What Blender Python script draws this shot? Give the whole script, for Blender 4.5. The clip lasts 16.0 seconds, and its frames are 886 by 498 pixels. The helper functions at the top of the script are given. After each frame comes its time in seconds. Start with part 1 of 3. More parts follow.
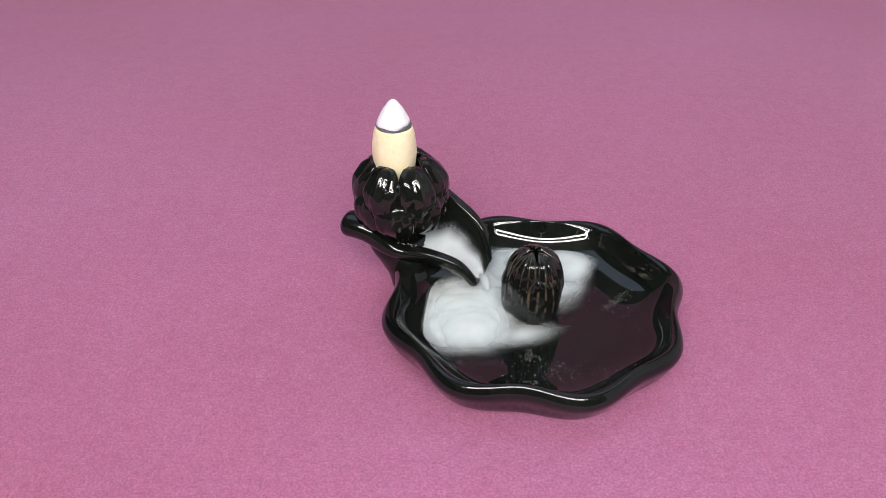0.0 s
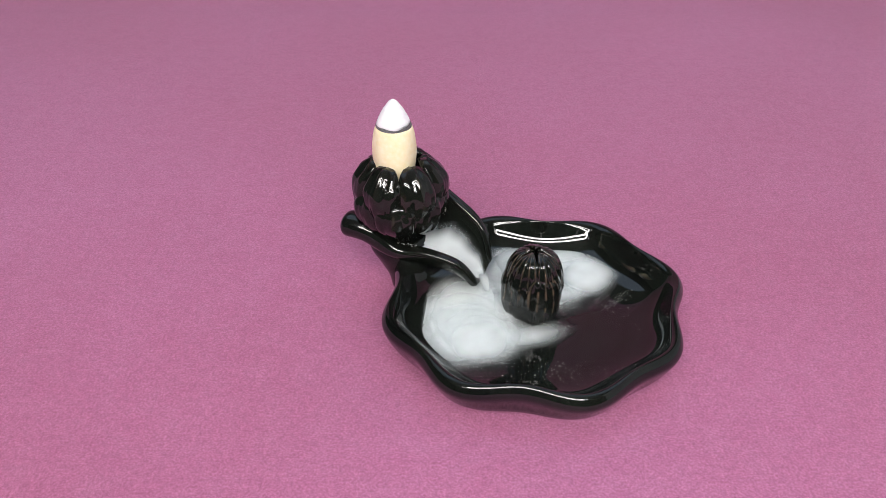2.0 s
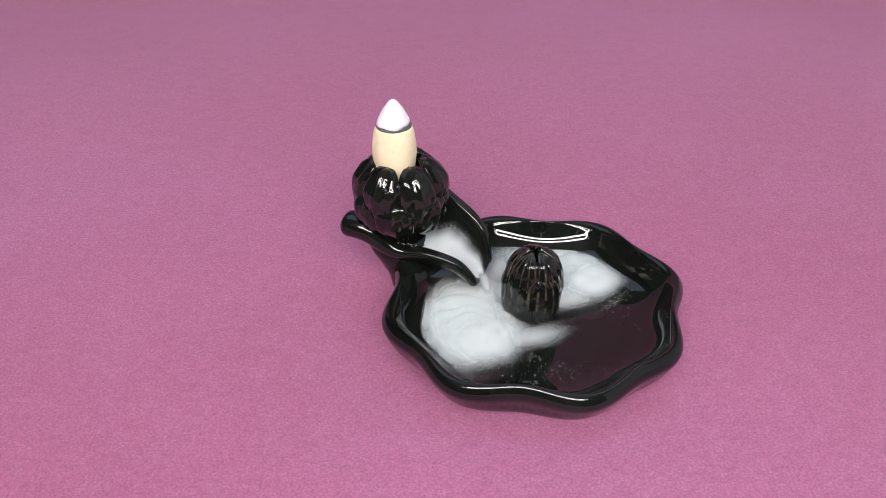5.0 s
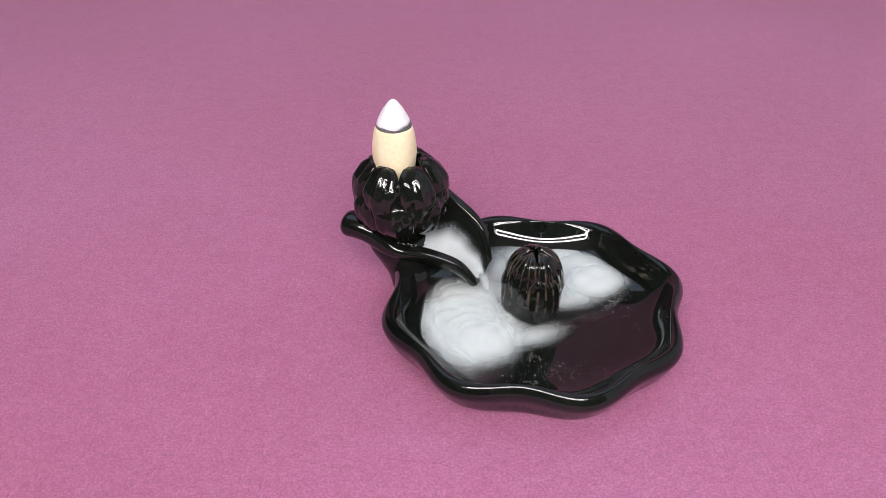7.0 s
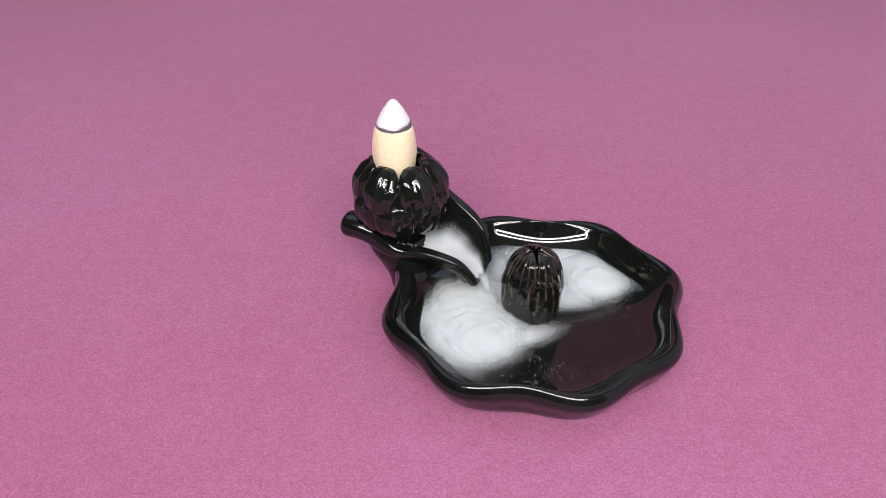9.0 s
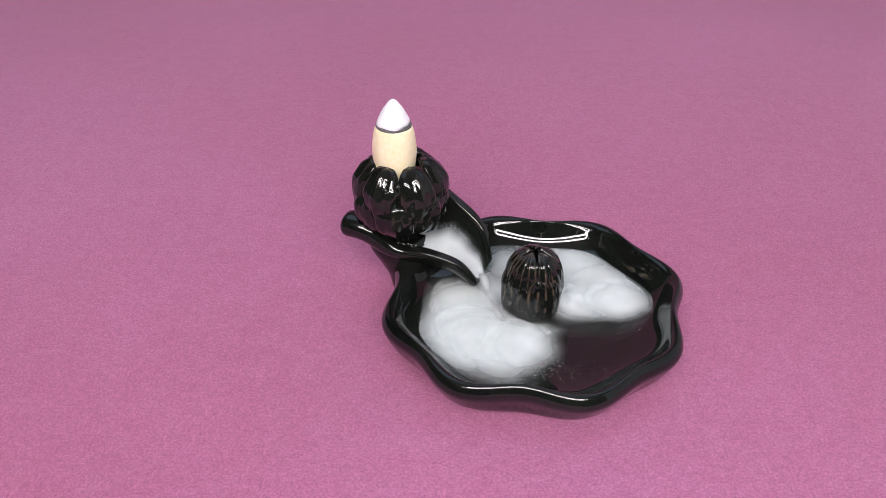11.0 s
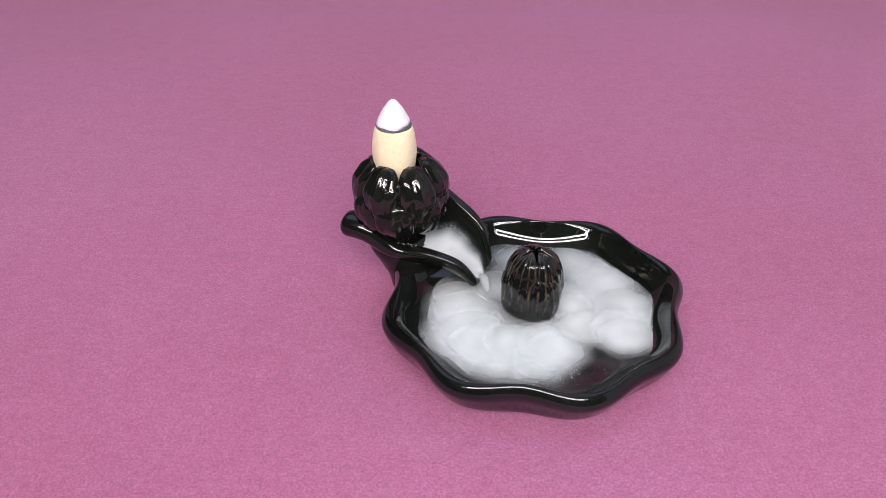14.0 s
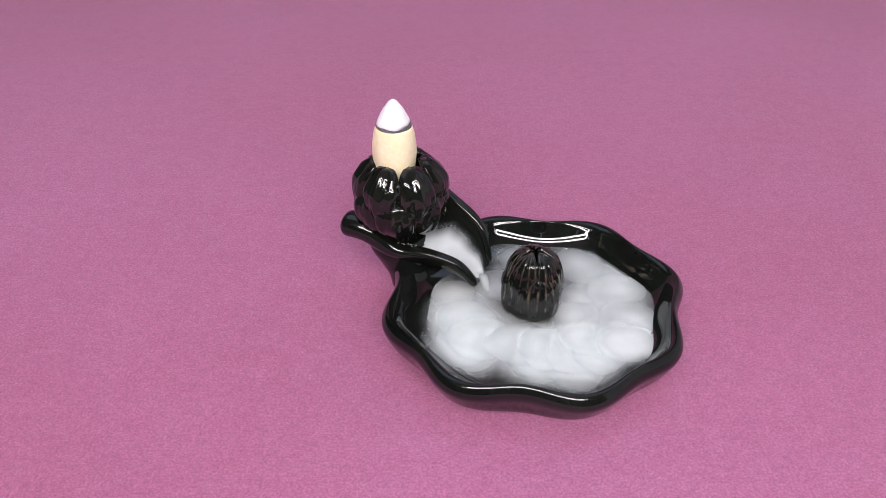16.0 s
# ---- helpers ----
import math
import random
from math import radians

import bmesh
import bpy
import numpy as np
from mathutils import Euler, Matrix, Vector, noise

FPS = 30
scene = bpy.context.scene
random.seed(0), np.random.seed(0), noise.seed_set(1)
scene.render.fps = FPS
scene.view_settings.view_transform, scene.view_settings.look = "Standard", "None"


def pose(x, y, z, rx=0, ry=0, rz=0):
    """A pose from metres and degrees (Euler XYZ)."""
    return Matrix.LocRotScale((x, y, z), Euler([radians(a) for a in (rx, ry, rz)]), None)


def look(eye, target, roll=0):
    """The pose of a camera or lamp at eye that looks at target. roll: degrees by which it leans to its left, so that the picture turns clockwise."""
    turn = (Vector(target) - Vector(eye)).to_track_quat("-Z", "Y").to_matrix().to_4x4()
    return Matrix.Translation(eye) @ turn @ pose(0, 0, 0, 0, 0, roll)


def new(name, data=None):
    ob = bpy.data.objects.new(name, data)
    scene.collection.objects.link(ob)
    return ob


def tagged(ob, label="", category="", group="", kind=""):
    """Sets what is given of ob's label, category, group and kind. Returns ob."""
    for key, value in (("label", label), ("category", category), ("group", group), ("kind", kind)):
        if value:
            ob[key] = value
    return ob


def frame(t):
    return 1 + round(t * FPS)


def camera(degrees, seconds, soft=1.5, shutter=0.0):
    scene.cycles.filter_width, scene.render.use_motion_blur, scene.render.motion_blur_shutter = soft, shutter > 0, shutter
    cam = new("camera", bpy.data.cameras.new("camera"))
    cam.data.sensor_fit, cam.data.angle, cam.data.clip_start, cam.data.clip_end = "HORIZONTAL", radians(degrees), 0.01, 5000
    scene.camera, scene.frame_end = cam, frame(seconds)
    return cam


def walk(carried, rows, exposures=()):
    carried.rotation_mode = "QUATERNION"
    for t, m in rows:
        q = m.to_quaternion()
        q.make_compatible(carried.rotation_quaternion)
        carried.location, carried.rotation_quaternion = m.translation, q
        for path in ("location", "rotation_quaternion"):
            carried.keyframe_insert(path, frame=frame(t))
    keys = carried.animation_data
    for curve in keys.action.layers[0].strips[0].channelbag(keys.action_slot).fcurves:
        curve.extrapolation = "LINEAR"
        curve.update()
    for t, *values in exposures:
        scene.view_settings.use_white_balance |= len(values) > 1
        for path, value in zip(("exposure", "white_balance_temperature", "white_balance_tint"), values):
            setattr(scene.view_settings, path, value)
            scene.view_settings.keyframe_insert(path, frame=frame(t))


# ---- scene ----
cam = camera(52.2, 16.0, soft=0.9)
EYE = Vector((-0.026, -0.2008, 0.171))
AIM = EYE + Vector((0.0, math.cos(radians(35.2)), -math.sin(radians(35.2))))
walk(cam, [(0.0, look(EYE, AIM)), (16.0, look(EYE, AIM))],
     [(0.0, 0.0, 6500, 9), (8.0, 0.0, 6470, 13), (16.0, 0.0, 6450, 16.5)])
scene.cycles.transparent_max_bounces = 48   # the smoke is many thin veils

# ---- world and lights ----
world = bpy.data.worlds.new("room_air")
scene.world = world
world.use_nodes = True
world.node_tree.nodes["Background"].inputs[0].default_value = (0.55, 0.62, 0.8, 1)
world.node_tree.nodes["Background"].inputs[1].default_value = 0.05

LAMP_POWER = 39.0      # radiance of the LED tubes
FILL_POWER = 10.0   # watts of the cool fill added at the ceiling

# ---- materials ----


def nodes_of(name):
    mat = bpy.data.materials.new(name)
    mat.use_nodes = True
    nt = mat.node_tree
    return mat, nt, nt.nodes["Principled BSDF"]


def add(nt, kind, **values):
    n = nt.nodes.new(kind)
    for key, v in values.items():
        n.inputs[key.replace("_", " ")].default_value = v
    return n


def object_coords(nt):
    return nt.nodes.new("ShaderNodeTexCoord").outputs["Object"]


def noise_tex(nt, scale, detail=4.0, rough=0.55):
    n = add(nt, "ShaderNodeTexNoise", Scale=scale, Detail=detail, Roughness=rough)
    nt.links.new(object_coords(nt), n.inputs["Vector"])
    return n


def ramp(nt, src, stops):
    r = nt.nodes.new("ShaderNodeValToRGB")
    el = r.color_ramp.elements
    while len(el) < len(stops):
        el.new(0.5)
    for e, (p, c) in zip(el, stops):
        e.position = p
        e.color = (*c, 1) if len(c) == 3 else c
    nt.links.new(src, r.inputs["Fac"])
    return r


def mix_rgb(nt, fac, a, b, mode="MIX"):
    m = nt.nodes.new("ShaderNodeMix")
    m.data_type = "RGBA"
    m.blend_type = mode
    for idx, v in ((0, fac), (6, a), (7, b)):
        if hasattr(v, "is_output"):
            nt.links.new(v, m.inputs[idx])
        elif idx == 0:
            m.inputs[0].default_value = v
        else:
            m.inputs[idx].default_value = (*v, 1)
    return m.outputs[2]


def bump(nt, bsdf, height, strength, distance):
    b = add(nt, "ShaderNodeBump", Strength=strength, Distance=distance)
    nt.links.new(height, b.inputs["Height"])
    nt.links.new(b.outputs["Normal"], bsdf.inputs["Normal"])
    return b


def glaze_material():
    mat, nt, p = nodes_of("black_glaze")
    n = noise_tex(nt, 90.0, 5)
    c = ramp(nt, n.outputs["Fac"], [(0.3, (0.004, 0.0045, 0.004)), (0.75, (0.010, 0.012, 0.009))])
    # the glaze runs thin and brown on the raised ribs of the petals
    wear = nt.nodes.new("ShaderNodeAttribute")
    wear.attribute_name = "thin_glaze"
    patch = noise_tex(nt, 260.0, 4, 0.6)
    much = ramp(nt, patch.outputs["Fac"], [(0.42, (0.0,) * 3), (0.66, (1.0,) * 3)])
    thin = nt.nodes.new("ShaderNodeMath")
    thin.operation = "MULTIPLY"
    thin.use_clamp = True
    nt.links.new(wear.outputs["Fac"], thin.inputs[0])
    nt.links.new(much.outputs["Color"], thin.inputs[1])
    body = mix_rgb(nt, thin.outputs[0], c.outputs["Color"], (0.155, 0.105, 0.075))
    nt.links.new(body, p.inputs["Base Color"])
    d = noise_tex(nt, 900.0, 6)
    r = ramp(nt, d.outputs["Fac"], [(0.5, (0.025,) * 3), (0.8, (0.10,) * 3)])
    nt.links.new(r.outputs["Color"], p.inputs["Roughness"])
    p.inputs["IOR"].default_value = 1.48
    w = noise_tex(nt, 160.0, 2)
    bump(nt, p, w.outputs["Fac"], 0.03, 0.0005)
    return mat


def paper_material():
    mat, nt, p = nodes_of("purple_paper")
    big = noise_tex(nt, 5.0, 3)
    grain = noise_tex(nt, 1500.0, 2, 0.75)
    fibre = noise_tex(nt, 520.0, 5, 0.65)
    base = ramp(nt, big.outputs["Fac"], [(0.3, (0.405, 0.122, 0.226)), (0.7, (0.455, 0.152, 0.288))])
    g = ramp(nt, grain.outputs["Fac"], [(0.28, (0.74, 0.64, 0.68)), (0.5, (1.0, 1.0, 1.0)), (0.72, (1.26, 1.42, 1.34))])
    f = ramp(nt, fibre.outputs["Fac"], [(0.3, (0.88, 0.85, 0.86)), (0.7, (1.12, 1.15, 1.13))])
    c = mix_rgb(nt, 1.0, base.outputs["Color"], g.outputs["Color"], "MULTIPLY")
    c = mix_rgb(nt, 1.0, c, f.outputs["Color"], "MULTIPLY")
    blotch = noise_tex(nt, 150.0, 5, 0.7)
    m = ramp(nt, blotch.outputs["Fac"], [(0.30, (0.96, 0.88, 0.92)), (0.5, (1.01, 1.01, 1.01)), (0.72, (1.05, 1.15, 1.11))])
    c = mix_rgb(nt, 1.0, c, m.outputs["Color"], "MULTIPLY")
    nt.links.new(c, p.inputs["Base Color"])
    p.inputs["Roughness"].default_value = 0.55
    p.inputs["Specular IOR Level"].default_value = 0.5
    # the sheet's nap pales towards grazing view; its blue tint imitates cool haze
    p.inputs["Sheen Weight"].default_value = 0.38
    p.inputs["Sheen Roughness"].default_value = 0.45
    p.inputs["Sheen Tint"].default_value = (0.80, 0.88, 1.0, 1)
    bump(nt, p, grain.outputs["Fac"], 0.22, 0.0004)
    return mat


def cone_material():
    mat, nt, p = nodes_of("pressed_incense")
    n = noise_tex(nt, 700.0, 5)
    c = ramp(nt, n.outputs["Fac"], [(0.3, (0.92, 0.79, 0.47)), (0.7, (0.96, 0.88, 0.64))])
    nt.links.new(c.outputs["Color"], p.inputs["Base Color"])
    p.inputs["Roughness"].default_value = 0.8
    bump(nt, p, n.outputs["Fac"], 0.3, 0.0002)
    return mat


def ash_material():
    mat, nt, p = nodes_of("white_ash")
    n = noise_tex(nt, 900.0, 5)
    c = ramp(nt, n.outputs["Fac"], [(0.3, (0.84, 0.84, 0.86)), (0.7, (0.94, 0.94, 0.95))])
    nt.links.new(c.outputs["Color"], p.inputs["Base Color"])
    p.inputs["Roughness"].default_value = 0.95
    bump(nt, p, n.outputs["Fac"], 0.4, 0.0002)
    return mat


def char_material():
    mat, nt, p = nodes_of("charred_incense")
    n = noise_tex(nt, 1200.0, 5)
    c = ramp(nt, n.outputs["Fac"], [(0.3, (0.07, 0.07, 0.075)), (0.75, (0.20, 0.19, 0.19))])
    nt.links.new(c.outputs["Color"], p.inputs["Base Color"])
    p.inputs["Roughness"].default_value = 0.95
    return mat


def smoke_material():
    mat = bpy.data.materials.new("white_smoke")
    mat.use_nodes = True
    nt = mat.node_tree
    nt.nodes.remove(nt.nodes["Principled BSDF"])
    out = nt.nodes["Material Output"]
    dens = nt.nodes.new("ShaderNodeAttribute")
    dens.attribute_name = "smoke_amount"
    n = noise_tex(nt, 55.0, 3, 0.45)
    v = ramp(nt, n.outputs["Fac"], [(0.34, (0.70,) * 3), (0.62, (1.0,) * 3)])
    m = nt.nodes.new("ShaderNodeMath")
    m.operation = "MULTIPLY"
    m.use_clamp = True
    nt.links.new(dens.outputs["Fac"], m.inputs[0])
    nt.links.new(v.outputs["Color"], m.inputs[1])
    dif = add(nt, "ShaderNodeBsdfDiffuse", Color=(0.895, 0.945, 0.945, 1))
    tra = add(nt, "ShaderNodeBsdfTranslucent", Color=(0.895, 0.945, 0.945, 1))
    both = nt.nodes.new("ShaderNodeMixShader")
    both.inputs[0].default_value = 0.32
    nt.links.new(dif.outputs[0], both.inputs[1])
    nt.links.new(tra.outputs[0], both.inputs[2])
    # smoke scatters alike in all directions: its shading follows its form only a little
    geo = nt.nodes.new("ShaderNodeNewGeometry")
    lean = nt.nodes.new("ShaderNodeVectorMath")
    lean.operation = "MULTIPLY_ADD"
    nt.links.new(geo.outputs["Normal"], lean.inputs[0])
    lean.inputs[1].default_value = (0.12, 0.12, 0.12)
    lean.inputs[2].default_value = (0.0, -0.25, 0.75)
    unit = nt.nodes.new("ShaderNodeVectorMath")
    unit.operation = "NORMALIZE"
    nt.links.new(lean.outputs[0], unit.inputs[0])
    nt.links.new(unit.outputs[0], dif.inputs["Normal"])
    nt.links.new(unit.outputs[0], tra.inputs["Normal"])
    clear = nt.nodes.new("ShaderNodeBsdfTransparent")
    mixed = nt.nodes.new("ShaderNodeMixShader")
    nt.links.new(m.outputs[0], mixed.inputs[0])
    nt.links.new(clear.outputs[0], mixed.inputs[1])
    nt.links.new(both.outputs[0], mixed.inputs[2])
    nt.links.new(mixed.outputs[0], out.inputs["Surface"])
    return mat


def plain(name, colour, rough=0.7, noise_scale=20.0, spread=0.12):
    mat, nt, p = nodes_of(name)
    n = noise_tex(nt, noise_scale, 4)
    lo = tuple(c * (1 - spread) for c in colour)
    hi = tuple(min(1, c * (1 + spread)) for c in colour)
    c = ramp(nt, n.outputs["Fac"], [(0.3, lo), (0.7, hi)])
    nt.links.new(c.outputs["Color"], p.inputs["Base Color"])
    p.inputs["Roughness"].default_value = rough
    return mat


def glowing(name, colour, strength):
    mat, nt, p = nodes_of(name)
    p.inputs["Base Color"].default_value = (*colour, 1)
    p.inputs["Emission Color"].default_value = (*colour, 1)
    p.inputs["Emission Strength"].default_value = strength
    return mat


GLAZE = glaze_material()
PAPER = paper_material()
CONE = cone_material()
ASH = ash_material()
CHAR = char_material()
SMOKE = smoke_material()
LED = glowing("led_tube", (1.0, 0.965, 0.945), LAMP_POWER)
DUST = plain("pale_dust", (0.42, 0.42, 0.40), 0.9, 300.0)
# the added bounce panel is tinted blue-green to cool its fill
BOUNCE = plain("cool_bounce", (0.54, 0.66, 0.66), 0.8, 4.0, 0.04)
METAL = plain("dark_metal", (0.03, 0.03, 0.032), 0.5)
WALL = plain("grey_green_wall_paint", (0.085, 0.13, 0.11), 0.8, 3.0)
CEIL = plain("ceiling_paint", (0.16, 0.16, 0.165), 0.9, 3.0)
FLOORING = plain("floor_boards", (0.10, 0.07, 0.05), 0.6, 6.0)
WOOD = plain("table_wood", (0.22, 0.14, 0.08), 0.5, 14.0)

# ---- building tools ----


def part(name, bm, material, parent=None, label="", smooth=True):
    me = bpy.data.meshes.new(name)
    bmesh.ops.recalc_face_normals(bm, faces=bm.faces[:])
    bm.to_mesh(me)
    bm.free()
    for f in me.polygons:
        f.use_smooth = smooth
    me.materials.append(material)
    ob = new(name, me)
    if parent is not None:
        ob.parent = parent
    if label:
        tagged(ob, label)
    return ob


def thing(name, label, category, kind="", group=""):
    e = new(name)
    e.empty_display_size = 0.01
    return tagged(e, label, category, group, kind)


def box_bm(x0, x1, y0, y1, z0, z1, bevel=0.0):
    bm = bmesh.new()
    bmesh.ops.create_cube(bm, size=1.0)
    bmesh.ops.transform(bm, matrix=Matrix.LocRotScale(
        ((x0 + x1) / 2, (y0 + y1) / 2, (z0 + z1) / 2), None, (x1 - x0, y1 - y0, z1 - z0)), verts=bm.verts[:])
    if bevel:
        bmesh.ops.bevel(bm, geom=bm.edges[:], offset=bevel, segments=2, affect="EDGES", profile=0.5)
    return bm


def grid_faces(bm, rows, close_u=False, close_v=False):
    """Quads between neighbouring points of a table of vertices."""
    nu, nv = len(rows), len(rows[0])
    for i in range(nu if close_u else nu - 1):
        for j in range(nv if close_v else nv - 1):
            bm.faces.new((rows[i][j], rows[(i + 1) % nu][j], rows[(i + 1) % nu][(j + 1) % nv], rows[i][(j + 1) % nv]))


def spline(points, t):
    """A smooth curve through points, t from 0 to 1."""
    n = len(points) - 1
    x = min(max(t, 0.0), 1.0) * n
    i = min(int(x), n - 1)
    f = x - i
    p1, p2 = Vector(points[i]), Vector(points[i + 1])
    p0 = Vector(points[i - 1]) if i > 0 else p1 * 2 - p2
    p3 = Vector(points[i + 2]) if i + 2 <= n else p2 * 2 - p1
    return 0.5 * (2 * p1 + (p2 - p0) * f + (2 * p0 - 5 * p1 + 4 * p2 - p3) * f * f + (3 * p1 - p0 - 3 * p2 + p3) * f ** 3)


def smoothstep(a, b, x):
    x = min(max((x - a) / (b - a), 0.0), 1.0)
    return x * x * (3 - 2 * x)


def lathe_bm(profile, steps=64, wobble=None):
    """A body turned round z from (radius, height) pairs; the ends close at the axis."""
    bm = bmesh.new()
    rows = []
    for k in range(steps):
        a = math.tau * k / steps
        row = []
        for r, z in profile:
            s = wobble(a, r, z) if wobble else 1.0
            row.append(bm.verts.new((r * s * math.cos(a), r * s * math.sin(a), z)))
        rows.append(row)
    grid_faces(bm, rows, close_u=True)
    bm.faces.new([r[0] for r in rows])
    bm.faces.new([r[-1] for r in rows])
    return bm


# ---- room, table and paper ----


def wall(name, x0, x1, y0, y1, z0, z1, mat=None, cat="wall", label="plain grey-green painted room wall"):
    ob = part(name, box_bm(x0, x1, y0, y1, z0, z1), mat or WALL, smooth=False)
    return tagged(ob, label, cat, kind="structure")


FLOOR_Z = -0.755
wall("floor", -2.2, 2.2, -2.2, 2.2, FLOOR_Z - 0.1, FLOOR_Z, FLOORING, "floor", "dark brown boarded room floor")
wall("wall_west", -2.3, -2.2, -2.2, 2.2, FLOOR_Z, 1.7)
wall("wall_east", 2.2, 2.3, -2.2, 2.2, FLOOR_Z, 1.7)
wall("wall_north", -2.3, 2.3, 2.2, 2.3, FLOOR_Z, 1.7)
wall("ceiling", -2.3, 2.3, -2.3, 2.3, 1.7, 1.8, CEIL, "ceiling", "plain grey painted room ceiling")
wall("wall_south", -2.3, 2.3, -2.3, -2.2, FLOOR_Z, 1.7)


def make_table():
    t = thing("table", "brown wooden table under the sheet of purple paper", "table")
    part("tabletop", box_bm(-0.75, 0.75, -0.5, 0.62, -0.035, -0.0016, 0.004), WOOD, t, smooth=False)
    for x in (-0.68, 0.68):
        for y in (-0.43, 0.55):
            part("leg", box_bm(x - 0.03, x + 0.03, y - 0.03, y + 0.03, FLOOR_Z, -0.035, 0.004), WOOD, t, smooth=False)
    return t


make_table()


def make_paper():
    """One sheet that lies on the table and sweeps up behind it."""
    bm = bmesh.new()
    r = 0.16
    y1 = 0.44
    line = [(-0.48 + (y1 + 0.48) * k / 16, 0.0) for k in range(17)]
    line += [(y1 + r * math.sin(a), r - r * math.cos(a)) for a in [math.pi / 2 * k / 14 for k in range(1, 15)]]
    line += [(y1 + r, r + 0.41 * k / 5) for k in range(1, 6)]
    rows = []
    for y, z in line:
        rows.append([bm.verts.new((x, y, z)) for x in (-0.72, -0.36, 0.0, 0.36, 0.72)])
    low = []
    for i, (y, z) in enumerate(line):
        j0, j1 = max(i - 1, 0), min(i + 1, len(line) - 1)
        d = Vector((line[j1][0] - line[j0][0], line[j1][1] - line[j0][1])).normalized()
        low.append([bm.verts.new((x, y + d.y * 0.001, z - d.x * 0.001)) for x in (-0.72, -0.36, 0.0, 0.36, 0.72)])
    grid_faces(bm, rows)
    grid_faces(bm, low)
    for a, b in ((rows[0], low[0]), (rows[-1], low[-1]), ([r[0] for r in rows], [r[0] for r in low]),
                 ([r[-1] for r in rows], [r[-1] for r in low])):
        grid_faces(bm, [a, b])
    ob = part("backdrop", bm, PAPER)
    return tagged(ob, "matt magenta purple grained paper sheet laid under the burner", "paper", kind="structure")


make_paper()


def make_support():
    """The board that holds the upright end of the paper."""
    b = thing("backboard", "dark upright board behind the purple paper", "board")
    part("panel", box_bm(-0.72, 0.72, 0.6035, 0.6155, -0.0016, 0.58, 0.002), METAL, b, smooth=False)
    return b


make_support()


def make_side_panel(x, y0, y1, h):
    """An unseen panel added for cool fill and a pale reflection, standing on the table."""
    b = thing("bounce_panel", "pale blue-green upright bounce panel added out of view on the paper", "panel")
    s = 1 if x > 0 else -1
    part("panel", box_bm(min(x, x + s * 0.006), max(x, x + s * 0.006), y0, y1, 0.0005, h, 0.001), BOUNCE, b, smooth=False)
    return b


make_side_panel(0.36, -0.30, 0.40, 0.42)

# ---- overhead LED frame ----


def rounded_frame_bm(w, d, corner, tube):
    """A tube bent into a rounded rectangle in the xy plane."""
    pts = []
    for cx, cy, a0 in ((w - corner, d - corner, 0), (-w + corner, d - corner, 90), (-w + corner, -d + corner, 180), (w - corner, -d + corner, 270)):
        for k in range(9):
            a = radians(a0 + 90 * k / 8)
            pts.append((Vector((cx + corner * math.cos(a), cy + corner * math.sin(a), 0)), Vector((math.cos(a), math.sin(a), 0))))
    bm = bmesh.new()
    rows = [[bm.verts.new(p + (n * math.cos(b) + Vector((0, 0, 1)) * math.sin(b)) * tube) for b in [math.tau * k / 10 for k in range(10)]]
            for p, n in pts]
    grid_faces(bm, rows, close_u=True, close_v=True)
    return bm


def make_lamp():
    """An LED frame on a stand behind and above the place that the film is shot from."""
    e = thing("led_frame_lamp", "white rounded rectangular LED frame lamp on a black stand", "lamp")
    e.matrix_world = look((-0.07, -0.82, 0.83), (0.0, 0.005, 0.01))
    part("led_tube", rounded_frame_bm(0.385, 0.085, 0.07, 0.036), LED, e)
    for y in (-0.12, 0.13):
        part("led_dot", box_bm(-0.55, -0.49, y - 0.02, y + 0.02, -0.01, 0.01, 0.004), LED, e)
    part("side_tube", box_bm(0.475, 0.515, -0.11, 0.11, -0.012, 0.012, 0.006), LED, e)
    part("bar", box_bm(-0.60, 0.60, -0.02, 0.02, 0.040, 0.075, 0.004), METAL, e, smooth=False)
    stand = lathe_bm([(0.014, 0.0), (0.014, 0.84 - FLOOR_Z)], 16)
    bmesh.ops.translate(stand, verts=stand.verts[:], vec=(-0.07, -0.90, FLOOR_Z + 0.002))
    bmesh.ops.transform(stand, matrix=e.matrix_world.inverted(), verts=stand.verts[:])
    part("stand", stand, METAL, e)
    return e


def make_ceiling_fill():
    """A wide flat fitting added unseen at the ceiling, to fill the room with cool light."""
    e = thing("ceiling_fill", "long flat cool white fill light added unseen at the ceiling", "ceiling light")
    part("housing", box_bm(-1.22, 1.22, -0.12, 1.02, 1.66, 1.699, 0.004), METAL, e, smooth=False)
    lamp = bpy.data.lights.new("fill_panel", "AREA")
    lamp.shape, lamp.size, lamp.size_y = "RECTANGLE", 2.4, 1.1
    lamp.energy, lamp.color = FILL_POWER, (0.62, 0.78, 1.0)
    ob = new("fill_panel", lamp)
    ob.matrix_world = look((0, 0.45, 1.655), (0, 0.4501, 0))
    return e


make_lamp()
make_ceiling_fill()

# ---- burner ----
mm = 0.001
R = 43.0            # dish radius at its corners, millimetres
PHASE = radians(-8.3 - 22.5)
# how the hand-moulded outline swings round the dish: cosine and sine shares of each wave number
OUTLINE = [(-0.0017, 0.0467), (0.0187, 0.0), (-0.0031, 0.0106), (-0.0139, 0.0060), (0.0052, 0.0005),
           (0.0024, -0.0018), (0.0022, 0.0010), (-0.0120, 0.0428), (-0.0089, -0.0028)]


